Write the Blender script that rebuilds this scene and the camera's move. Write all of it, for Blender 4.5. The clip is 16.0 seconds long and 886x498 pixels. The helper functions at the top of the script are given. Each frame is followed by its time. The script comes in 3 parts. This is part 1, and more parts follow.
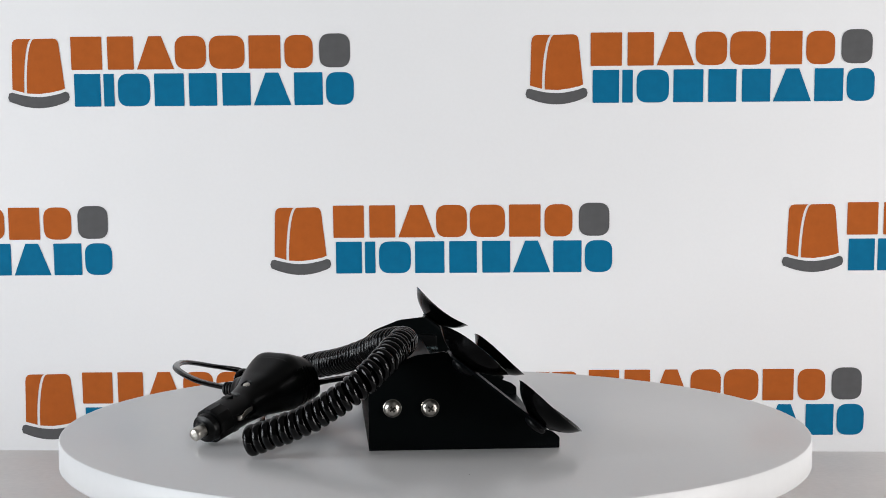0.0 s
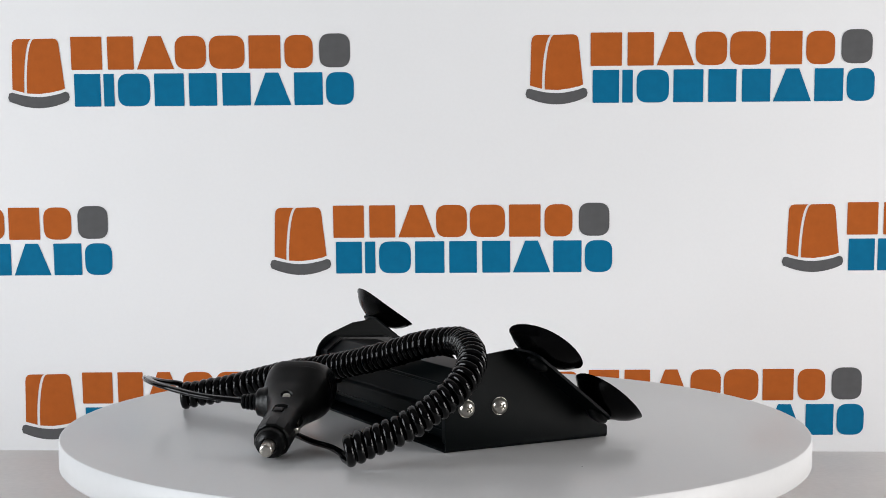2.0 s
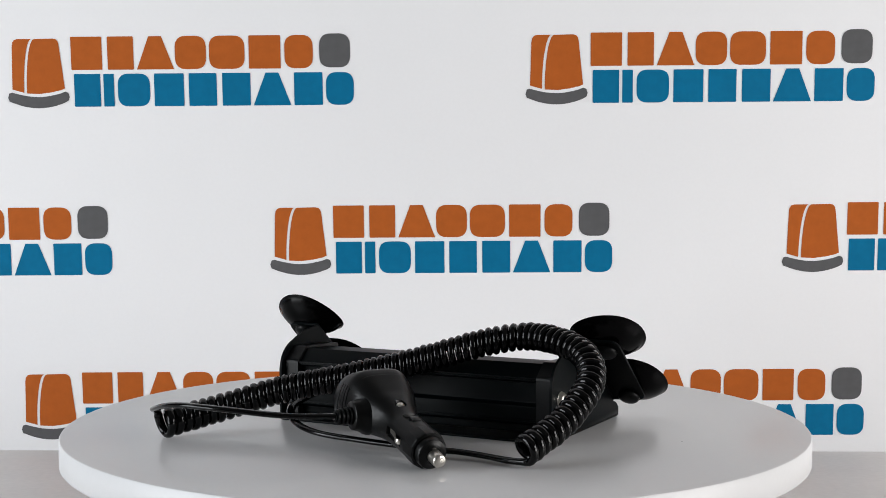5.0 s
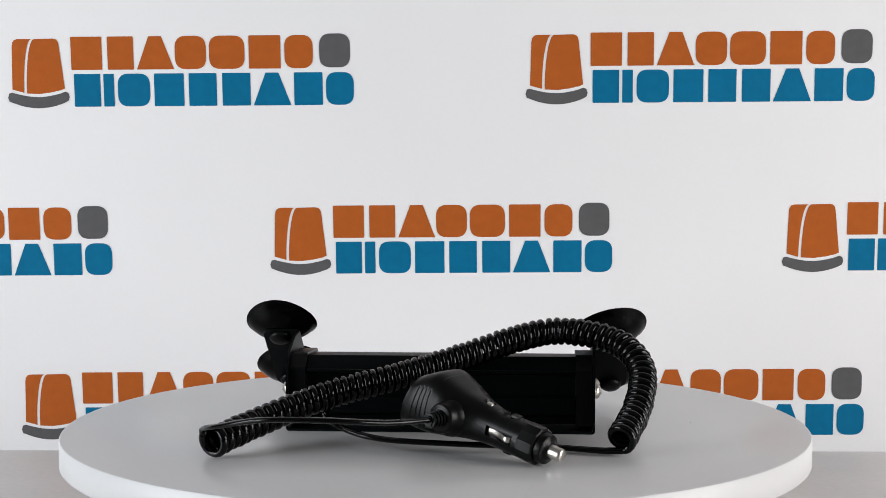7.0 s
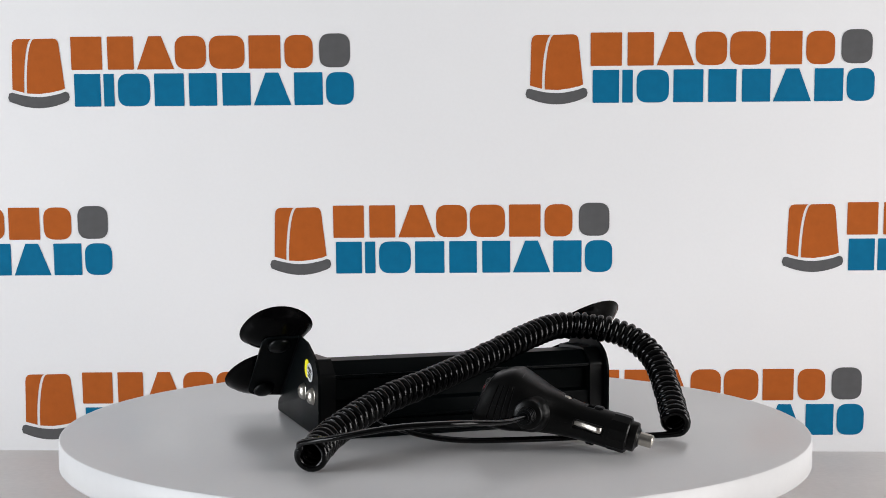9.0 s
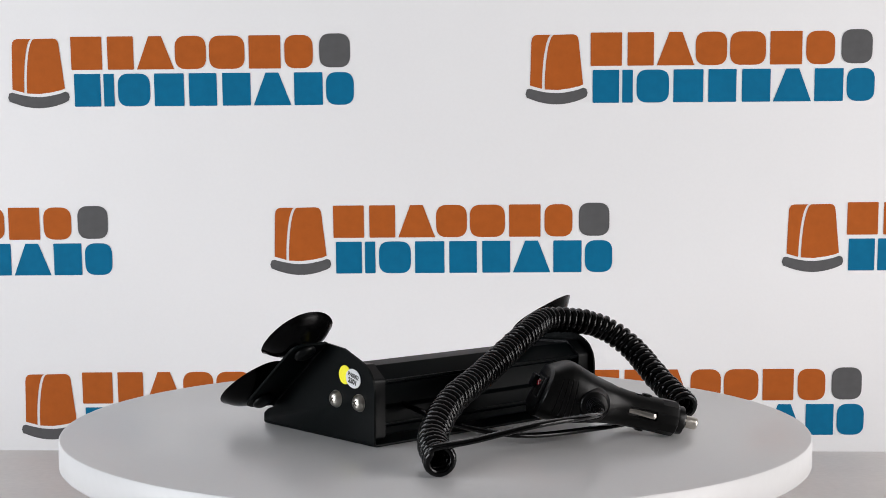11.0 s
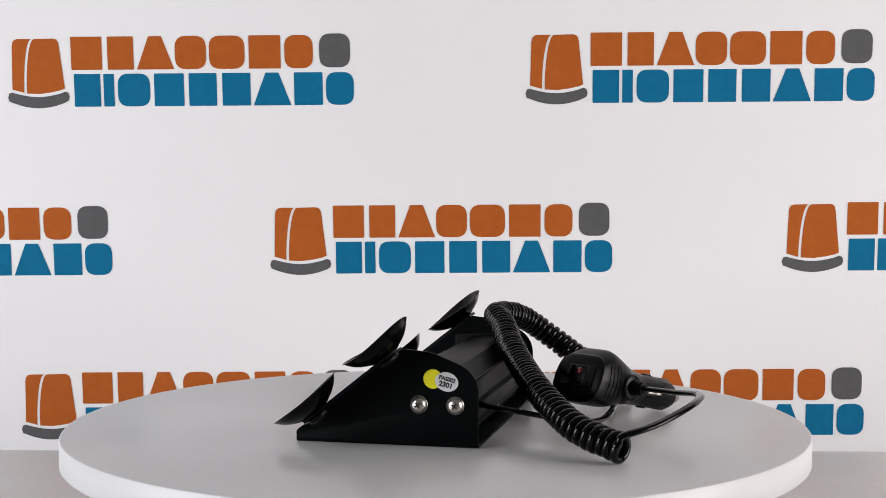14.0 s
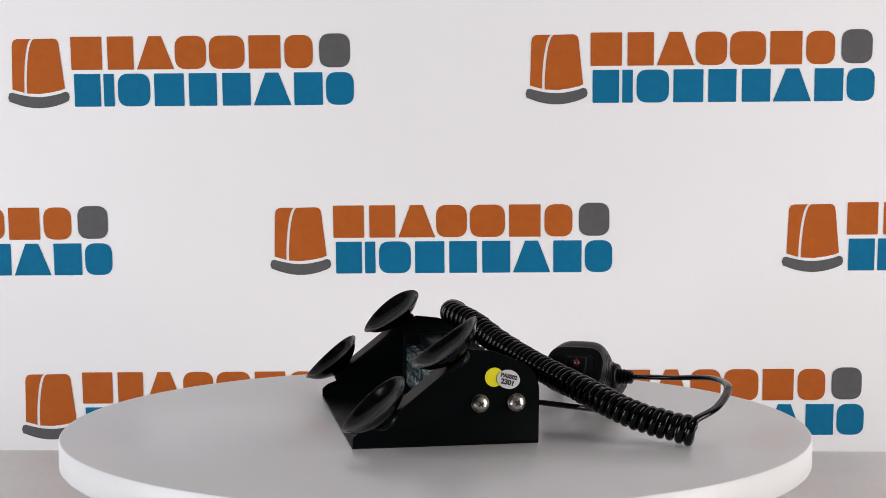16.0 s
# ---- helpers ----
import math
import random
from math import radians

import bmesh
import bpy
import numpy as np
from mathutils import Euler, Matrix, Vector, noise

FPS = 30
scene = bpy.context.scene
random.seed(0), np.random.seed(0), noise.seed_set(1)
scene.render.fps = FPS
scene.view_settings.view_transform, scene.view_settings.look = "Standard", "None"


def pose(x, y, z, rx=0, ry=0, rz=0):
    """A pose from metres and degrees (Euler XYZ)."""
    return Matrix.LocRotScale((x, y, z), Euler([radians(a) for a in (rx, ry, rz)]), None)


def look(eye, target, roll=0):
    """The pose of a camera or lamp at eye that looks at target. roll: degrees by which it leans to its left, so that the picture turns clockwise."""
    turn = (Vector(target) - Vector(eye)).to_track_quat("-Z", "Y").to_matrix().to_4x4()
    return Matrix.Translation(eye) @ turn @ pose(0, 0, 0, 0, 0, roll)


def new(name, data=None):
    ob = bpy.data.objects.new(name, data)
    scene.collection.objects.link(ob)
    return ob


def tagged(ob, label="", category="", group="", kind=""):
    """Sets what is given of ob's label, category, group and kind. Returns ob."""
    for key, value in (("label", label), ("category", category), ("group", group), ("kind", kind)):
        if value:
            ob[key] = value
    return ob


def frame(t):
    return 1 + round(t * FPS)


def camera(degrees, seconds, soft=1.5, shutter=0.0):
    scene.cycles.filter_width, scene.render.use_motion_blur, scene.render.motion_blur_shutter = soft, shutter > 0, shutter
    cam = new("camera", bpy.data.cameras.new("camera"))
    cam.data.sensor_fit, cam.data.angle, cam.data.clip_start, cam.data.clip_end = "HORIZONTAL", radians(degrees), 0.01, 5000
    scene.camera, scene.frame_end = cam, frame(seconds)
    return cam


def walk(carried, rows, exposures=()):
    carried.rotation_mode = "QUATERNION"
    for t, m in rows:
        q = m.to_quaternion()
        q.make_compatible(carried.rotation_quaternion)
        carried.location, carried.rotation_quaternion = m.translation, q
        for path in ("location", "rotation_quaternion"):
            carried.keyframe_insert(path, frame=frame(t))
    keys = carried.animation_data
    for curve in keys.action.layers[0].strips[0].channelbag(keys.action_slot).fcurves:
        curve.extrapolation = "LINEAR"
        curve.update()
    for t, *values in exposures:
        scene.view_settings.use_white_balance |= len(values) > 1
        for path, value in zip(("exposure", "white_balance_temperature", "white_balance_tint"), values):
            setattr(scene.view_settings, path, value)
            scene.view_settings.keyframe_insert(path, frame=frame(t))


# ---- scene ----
cam = camera(34.045, 16.0, soft=0.72)
EYE = (0.0, -0.9912, 0.1758)
CAM_POSE = Matrix.Translation(EYE) @ Euler((radians(90 - 3.338), 0, radians(-0.29)), "XYZ").to_matrix().to_4x4() @ pose(0, 0, 0, 0, 0, -0.06)
walk(cam, [(0.0, CAM_POSE), (16.0, CAM_POSE)], exposures=[(0.0, 0.04, 6440, 7.6), (9.0, 0.03, 6470, 8.6), (16.0, 0.02, 6610, 11.8)])

TABLE_Z = -0.1075         # the white table under the turntable; the disc's top is z = 0
ROOM_Z = TABLE_Z - 0.74
SPIN = 11.568             # degrees per second


def turn(t):
    """The turntable's turn in degrees at t seconds."""
    k = ((0, 0.0), (4, 0.0), (8, 0.15), (12, 0.15), (14, 0.30), (16, 0.19))
    extra = float(np.interp(t, [a for a, _ in k], [b for _, b in k]))
    return SPIN * t + extra


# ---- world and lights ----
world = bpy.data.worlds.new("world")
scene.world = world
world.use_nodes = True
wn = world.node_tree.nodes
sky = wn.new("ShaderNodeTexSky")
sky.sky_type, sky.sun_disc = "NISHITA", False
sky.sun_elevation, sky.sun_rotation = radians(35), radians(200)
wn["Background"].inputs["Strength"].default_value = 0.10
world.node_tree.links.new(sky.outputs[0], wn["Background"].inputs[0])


def side_lamp(name, at, target, w, h, watts, colour):
    """An added area lamp for side light whose real source is out of view."""
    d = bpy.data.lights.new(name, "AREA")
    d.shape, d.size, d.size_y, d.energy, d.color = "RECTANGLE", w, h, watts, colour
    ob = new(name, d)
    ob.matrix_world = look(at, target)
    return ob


# Four lamps a side, added in assumed openings; their gaps split the highlights.
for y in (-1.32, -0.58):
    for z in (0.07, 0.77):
        side_lamp("side_lamp_left", (-1.96, y, z), (0.0, y, z), 0.64, 0.58, 12.2, (0.94, 0.96, 1.0))
        side_lamp("side_lamp_right", (1.96, y, z), (0.0, y, z), 0.64, 0.58, 12.7, (1.0, 0.955, 0.94))


# ---- materials ----
def material(name, colour, rough=0.5, metal=0.0, grain=0.0, grain_scale=200.0, bump=0.0, bump_scale=800.0, stain=0.0, stain_scale=6.0, spec=0.5, coat=0.0, transmission=0.0, rough_var=0.0):
    m = bpy.data.materials.new(name)
    m.use_nodes = True
    nt, n = m.node_tree, m.node_tree.nodes
    b = n["Principled BSDF"]
    b.inputs["Roughness"].default_value = rough
    b.inputs["Metallic"].default_value = metal
    b.inputs["Specular IOR Level"].default_value = spec
    b.inputs["Coat Weight"].default_value = coat
    b.inputs["Transmission Weight"].default_value = transmission
    co = n.new("ShaderNodeTexCoord")
    socket = None
    base = n.new("ShaderNodeRGB")
    base.outputs[0].default_value = (*colour, 1)
    socket = base.outputs[0]
    for amount, scale in ((grain, grain_scale), (stain, stain_scale)):
        if amount:
            tex = n.new("ShaderNodeTexNoise")
            tex.inputs["Scale"].default_value = scale
            tex.inputs["Detail"].default_value = 4
            nt.links.new(co.outputs["Object"], tex.inputs["Vector"])
            ramp = n.new("ShaderNodeMapRange")
            ramp.inputs["From Min"].default_value, ramp.inputs["From Max"].default_value = 0.3, 0.7
            ramp.inputs["To Min"].default_value, ramp.inputs["To Max"].default_value = 1 - amount, 1 + amount
            nt.links.new(tex.outputs["Fac"], ramp.inputs["Value"])
            mul = n.new("ShaderNodeVectorMath")
            mul.operation = "SCALE"
            nt.links.new(socket, mul.inputs[0])
            nt.links.new(ramp.outputs[0], mul.inputs["Scale"])
            socket = mul.outputs[0]
    nt.links.new(socket, b.inputs["Base Color"])
    if rough_var:
        tex = n.new("ShaderNodeTexNoise")
        tex.inputs["Scale"].default_value, tex.inputs["Detail"].default_value = 40, 5
        nt.links.new(co.outputs["Object"], tex.inputs["Vector"])
        ramp = n.new("ShaderNodeMapRange")
        ramp.inputs["To Min"].default_value, ramp.inputs["To Max"].default_value = rough - rough_var, rough + rough_var
        nt.links.new(tex.outputs["Fac"], ramp.inputs["Value"])
        nt.links.new(ramp.outputs[0], b.inputs["Roughness"])
    if bump:
        tex = n.new("ShaderNodeTexNoise")
        tex.inputs["Scale"].default_value, tex.inputs["Detail"].default_value = bump_scale, 3
        nt.links.new(co.outputs["Object"], tex.inputs["Vector"])
        bp = n.new("ShaderNodeBump")
        bp.inputs["Strength"].default_value, bp.inputs["Distance"].default_value = bump, 0.0004
        nt.links.new(tex.outputs["Fac"], bp.inputs["Height"])
        nt.links.new(bp.outputs[0], b.inputs["Normal"])
    return m


M_BANNER = material("banner_vinyl", (0.80, 0.80, 0.81), 0.55, stain=0.012, stain_scale=3.0, grain=0.006, grain_scale=300, bump=0.05, bump_scale=500)
M_ORANGE = material("orange_ink", (0.40, 0.095, 0.014), 0.7, grain=0.05, grain_scale=120, stain=0.04, stain_scale=15, spec=0.15)
M_BLUE = material("blue_ink", (0.0, 0.134, 0.272), 0.7, grain=0.05, grain_scale=120, stain=0.04, stain_scale=15, spec=0.15)
M_GREY = material("grey_ink", (0.095, 0.095, 0.098), 0.7, grain=0.05, grain_scale=120, stain=0.04, stain_scale=15, spec=0.15)
M_TABLE = material("table_laminate", (0.70, 0.67, 0.65), 0.5, grain=0.03, grain_scale=150, stain=0.04, stain_scale=8)
M_DISC = material("white_disc_laminate", (0.55, 0.545, 0.545), 0.29, grain=0.008, grain_scale=250, stain=0.006, stain_scale=7, bump=0.02, bump_scale=600, rough_var=0.015, spec=1.0)
M_RIM = material("white_rim", (0.63, 0.63, 0.635), 0.4, grain=0.01, grain_scale=200, stain=0.015, stain_scale=9)
# Dark surfaces for the unseen room, so glossy blacks mirror little light.
M_WALL = material("unseen_wall_dark", (0.045, 0.045, 0.047), 0.8, stain=0.02, stain_scale=2, bump=0.1, bump_scale=150)
M_CEIL = material("unseen_ceiling_grey", (0.15, 0.15, 0.15), 0.9, stain=0.02, stain_scale=2)
M_FLOOR = material("unseen_floor_dark", (0.06, 0.058, 0.055), 0.9, grain=0.2, grain_scale=300, stain=0.06, stain_scale=3)
M_STEEL = material("black_powder_coat", (0.0016, 0.0025, 0.0028), 0.42, grain=0.12, grain_scale=900, stain=0.12, stain_scale=30, bump=0.05, bump_scale=2500, rough_var=0.05, spec=0.055)
M_ALU = material("black_anodised_aluminium", (0.0010, 0.0018, 0.0021), 0.40, grain=0.12, grain_scale=700, stain=0.1, stain_scale=25, bump=0.04, bump_scale=1800, rough_var=0.04, spec=0.05)
M_CAP = material("black_end_cap_plastic", (0.0012, 0.0016, 0.0018), 0.36, grain=0.1, grain_scale=800, bump=0.08, bump_scale=2000, rough_var=0.05, spec=0.15)
M_CUP = material("black_suction_rubber", (0.0010, 0.0010, 0.0011), 0.19, grain=0.1, grain_scale=300, stain=0.15, stain_scale=60, rough_var=0.05, spec=0.08)
M_CORD = material("glossy_black_cord", (0.0007, 0.0007, 0.0008), 0.14, grain=0.1, grain_scale=500, bump=0.05, bump_scale=900, rough_var=0.04, spec=0.22)
M_PLUG = material("black_plug_plastic", (0.0011, 0.0012, 0.0012), 0.33, grain=0.1, grain_scale=700, stain=0.08, stain_scale=50, bump=0.08, bump_scale=2200, rough_var=0.06, spec=0.19)
# Near-black for the seam, and for painted shade in slots and switch well.
M_DARK = material("seam_and_recess_shade", (0.006, 0.006, 0.006), 0.6, grain=0.1)
M_INOX = material("stainless_steel", (0.56, 0.53, 0.48), 0.30, metal=1.0, grain=0.05, grain_scale=900, bump=0.08, bump_scale=1500, rough_var=0.06)
# Steel darkened to paint the shade inside a cross recess.
M_SLOT = material("recess_shade_steel", (0.07, 0.065, 0.055), 0.45, metal=1.0, grain=0.15, grain_scale=900)
M_YELLOW = material("yellow_sticker_paper", (0.88, 0.80, 0.005), 0.5, grain=0.03, grain_scale=900)
M_SILVER = material("silver_sticker_foil", (0.66, 0.67, 0.68), 0.35, metal=0.0, grain=0.04, grain_scale=900)
M_INK = material("black_ink", (0.015, 0.015, 0.015), 0.5, grain=0.05)
M_RED = material("red_indicator_lens", (0.13, 0.005, 0.008), 0.15, grain=0.05, coat=0.5)
M_CHROME = material("chromed_reflector", (0.13, 0.155, 0.165), 0.45, metal=1.0, grain=0.04, grain_scale=400)
M_LENS = material("clear_lens_plastic", (0.62, 0.74, 0.76), 0.14, transmission=1.0)
M_LED = material("led_chip", (0.40, 0.40, 0.33), 0.4, grain=0.05)


# ---- mesh helpers ----
def empty(name, m, label, category, group="", kind=""):
    ob = new(name)
    ob.empty_display_size = 0.02
    ob.matrix_world = m
    return tagged(ob, label, category, group, kind)


def part(name, bm, mat, parent, label="", smooth=35):
    """Links bm as one mesh object under parent, in the parent's space."""
    bmesh.ops.recalc_face_normals(bm, faces=bm.faces[:])
    me = bpy.data.meshes.new(name)
    bm.to_mesh(me)
    bm.free()
    for q in me.polygons:
        q.use_smooth = smooth > 0
    if smooth:
        me.set_sharp_from_angle(angle=radians(smooth))
    me.materials.append(mat)
    ob = new(name, me)
    if parent:
        ob.parent = parent
    if label:
        ob["label"] = label
    return ob


def revolve(bm, prof, n=32, m=Matrix.Identity(4), squash=1.0):
    """A solid of revolution about local z from (radius, height) pairs; a zero radius closes it."""
    rings = []
    for r, z in prof:
        if r < 1e-7:
            rings.append([bm.verts.new(m @ Vector((0, 0, z)))])
        else:
            rings.append([bm.verts.new(m @ Vector((r * math.cos(2 * math.pi * i / n), squash * r * math.sin(2 * math.pi * i / n), z))) for i in range(n)])
    for a, b in zip(rings, rings[1:]):
        for i in range(n):
            j = (i + 1) % n
            if len(a) == 1 and len(b) == 1:
                continue
            if len(a) == 1:
                bm.faces.new((a[0], b[i], b[j]))
            elif len(b) == 1:
                bm.faces.new((a[i], a[j], b[0]))
            else:
                bm.faces.new((a[i], a[j], b[j], b[i]))
    return bm


def prism(bm, poly, lo, hi, m=Matrix.Identity(4), bevel=0.0, seg=2):
    """An outline (x, y) swept from z = lo to hi, placed by m, with softened edges."""
    a = [bm.verts.new(m @ Vector((x, y, lo))) for x, y in poly]
    b = [bm.verts.new(m @ Vector((x, y, hi))) for x, y in poly]
    faces = [bm.faces.new(a[::-1]), bm.faces.new(b)]
    n = len(poly)
    for i in range(n):
        faces.append(bm.faces.new((a[i], a[(i + 1) % n], b[(i + 1) % n], b[i])))
    if bevel:
        edges = {e for f in faces for e in f.edges}
        bmesh.ops.bevel(bm, geom=list(edges), offset=bevel, segments=seg, affect="EDGES", profile=0.6, clamp_overlap=True)
    return bm


def box(bm, x0, x1, y0, y1, z0, z1, bevel=0.0, m=Matrix.Identity(4), seg=2):
    return prism(bm, [(x0, y0), (x1, y0), (x1, y1), (x0, y1)], z0, z1, m, bevel, seg)


def rounded(poly, radii, seg=6):
    """The outline with its corners rounded."""
    out, n = [], len(poly)
    for i, (q, r) in enumerate(zip(poly, radii)):
        q, a, b = Vector(q), Vector(poly[i - 1]), Vector(poly[(i + 1) % n])
        if r <= 0:
            out.append(tuple(q))
            continue
        u, v = (a - q).normalized(), (b - q).normalized()
        half = u.angle(v) / 2
        d = min(r / math.tan(half), (a - q).length * 0.49, (b - q).length * 0.49)
        p0, p1 = q + u * d, q + v * d
        for k in range(seg + 1):
            f = k / seg
            out.append(tuple(p0 * (1 - f) ** 2 + q * 2 * f * (1 - f) + p1 * f * f))
    return out


def spline(points, n):
    """Evenly spaced places along a smooth curve through the points."""
    P = [Vector(q) for q in points]
    P = [2 * P[0] - P[1]] + P + [2 * P[-1] - P[-2]]
    fine = []
    for i in range(1, len(P) - 2):
        a, b, c, d = P[i - 1:i + 3]
        for k in range(40):
            f = k / 40
            fine.append(0.5 * (2 * b + (c - a) * f + (2 * a - 5 * b + 4 * c - d) * f * f + (3 * b - a - 3 * c + d) * f ** 3))
    fine.append(P[-2])
    s = np.concatenate([[0], np.cumsum([(q - r).length for q, r in zip(fine[1:], fine)])])
    A = np.array(fine)
    u = np.linspace(0, s[-1], n)
    return [Vector((np.interp(x, s, A[:, 0]), np.interp(x, s, A[:, 1]), np.interp(x, s, A[:, 2]))) for x in u]


def frames_along(path):
    """Tangent, normal and side at each place of the path, with no sudden twist."""
    out, up = [], Vector((0, 0, 1))
    for i, q in enumerate(path):
        t = (path[min(i + 1, len(path) - 1)] - path[max(i - 1, 0)]).normalized()
        up = (up - t * up.dot(t)).normalized()
        out.append((t, up.copy(), t.cross(up)))
    return out


def tube(bm, path, r, sides=8, wide=1.0, groove=0.0, ends=(0, 0), end_r=0.0):
    """A round tube along the path; wide stretches it sideways, groove pinches it into a twin lead, ends are lengths over which it turns round."""
    rings, n = [], len(path)
    for i, (q, (t, u, s)) in enumerate(zip(path, frames_along(path))):
        f = 1.0
        if ends[0]:
            f = min(f, i / ends[0])
        if ends[1]:
            f = min(f, (n - 1 - i) / ends[1])
        ri, wi, gi = end_r + (r - end_r) * f if f < 1 else r, 1 + (wide - 1) * f, groove * f
        ring = []
        for k in range(sides):
            a = 2 * math.pi * k / sides
            pinch = 1 - gi * math.exp(-(math.cos(a) / 0.28) ** 2)
            ring.append(bm.verts.new(q + u * (ri * math.sin(a) * pinch) + s * (ri * wi * math.cos(a))))
        rings.append(ring)
    for a, b in zip(rings, rings[1:]):
        for k in range(sides):
            j = (k + 1) % sides
            bm.faces.new((a[k], a[j], b[j], b[k]))
    bm.faces.new(rings[0][::-1])
    bm.faces.new(rings[-1])
    return bm


# ---- the unseen room ----
# Walls, ceiling and floor out of view, darkened to keep black parts dark.
def room():
    for name, b in (("wall_north", (-2.1, 2.1, 0.75, 0.85, ROOM_Z, 1.7)), ("wall_south", (-2.1, 2.1, -2.6, -2.5, ROOM_Z, 1.7))):
        tagged(part(name, box(bmesh.new(), *b), M_WALL, None, smooth=0), "unseen dark wall added to keep reflections dark", "wall", kind="structure")
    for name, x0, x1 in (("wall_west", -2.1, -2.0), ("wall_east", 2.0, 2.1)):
        # Assumed openings, out of view, that hold the added side lamps.
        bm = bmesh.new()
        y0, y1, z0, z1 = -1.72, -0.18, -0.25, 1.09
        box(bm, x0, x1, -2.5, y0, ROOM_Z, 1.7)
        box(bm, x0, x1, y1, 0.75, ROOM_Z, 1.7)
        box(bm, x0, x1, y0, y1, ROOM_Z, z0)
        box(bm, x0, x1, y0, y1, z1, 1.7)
        # Bars between the added lamps break up the cord's highlights.
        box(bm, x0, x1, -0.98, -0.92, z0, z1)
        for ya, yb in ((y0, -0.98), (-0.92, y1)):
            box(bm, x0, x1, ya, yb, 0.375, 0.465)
        tagged(part(name, bm, M_WALL, None, smooth=0), "unseen dark wall with openings for the added lamps", "wall", kind="structure")
    tagged(part("ceiling", box(bmesh.new(), -2.1, 2.1, -2.6, 0.85, 1.7, 1.8), M_CEIL, None, smooth=0), "unseen grey ceiling added to close the room", "ceiling", kind="structure")
    tagged(part("floor", box(bmesh.new(), -2.1, 2.1, -2.6, 0.85, ROOM_Z - 0.1, ROOM_Z), M_FLOOR, None, smooth=0), "unseen dark floor added to close the room", "floor", kind="structure")


room()

# ---- the table ----
table = empty("table", pose(0, 0, ROOM_Z), "pale grey laminate table under the turntable", "table")
part("tabletop", box(bmesh.new(), -1.1, 1.1, -0.5, 0.60, TABLE_Z - 0.03 - ROOM_Z, TABLE_Z - ROOM_Z, 0.003), M_TABLE, table)
for lx in (-1.0, 1.0):
    for ly in (-0.42, 0.52):
        part("leg", box(bmesh.new(), lx - 0.025, lx + 0.025, ly - 0.025, ly + 0.025, 0, TABLE_Z - 0.03 - ROOM_Z, 0.003), M_GREY, table)

# ---- the printed banner ----
BAN_YAW, BAN_LEAN, BAN_ROLL = -1.01, -4.55, 0.34
h_axis = Vector((math.cos(radians(BAN_YAW)), math.sin(radians(BAN_YAW)), 0))
v_axis = Vector((0, math.sin(radians(BAN_LEAN)), math.cos(radians(BAN_LEAN))))
n_axis = h_axis.cross(v_axis).normalized()
v_axis = n_axis.cross(h_axis).normalized()
BAN = Matrix((h_axis, v_axis, n_axis)).transposed().to_4x4()
BAN.translation = (0, 0.41, 0.12)
ban_low = (TABLE_Z + 0.0001 - 0.12) / math.cos(radians(BAN_LEAN))
banner = empty("backdrop_banner", BAN, "white vinyl backdrop banner with a repeated orange, blue and grey print", "backdrop", kind="structure")
part("sheet", box(bmesh.new(), -0.95, 0.95, ban_low, 1.2, -0.003, 0.0), M_BANNER, banner, smooth=0)


def flat(poly, z=0.0004):
    bm = bmesh.new()
    bm.faces.new([bm.verts.new((x, y, z)) for x, y in poly])
    return bm


K = 2.97e-4


def shape(kind, x0, x1, y0, y1):
    """A plain printed shape between the given edges."""
    w, h = x1 - x0, y1 - y0
    if kind == "wedge":
        return [(x0, y0), (x1, y0), (x0 + w * 0.67, y1), (x0 + w * 0.33, y1)]
    r = h * (0.34 if kind == "soft" else 0.03)
    return rounded([(x0, y0), (x1, y0), (x1, y1), (x0, y1)], [r] * 4, 8)


ROW_1 = (("bar", 226, 326), ("bar", 344, 428), ("wedge", 438, 558), ("soft", 562, 662), ("soft", 672, 786), ("bar", 800, 902), ("soft", 915, 1006))
ROW_2 = (("bar", 233, 318), ("bar", 328, 362), ("soft", 374, 478), ("bar", 492, 588), ("bar", 604, 694), ("bar", 712, 803), ("wedge", 812, 934), ("bar", 944, 1036), ("soft", 1047, 1136))


def local(x, y):
    return (x - 233) * K, (270 - y) * K


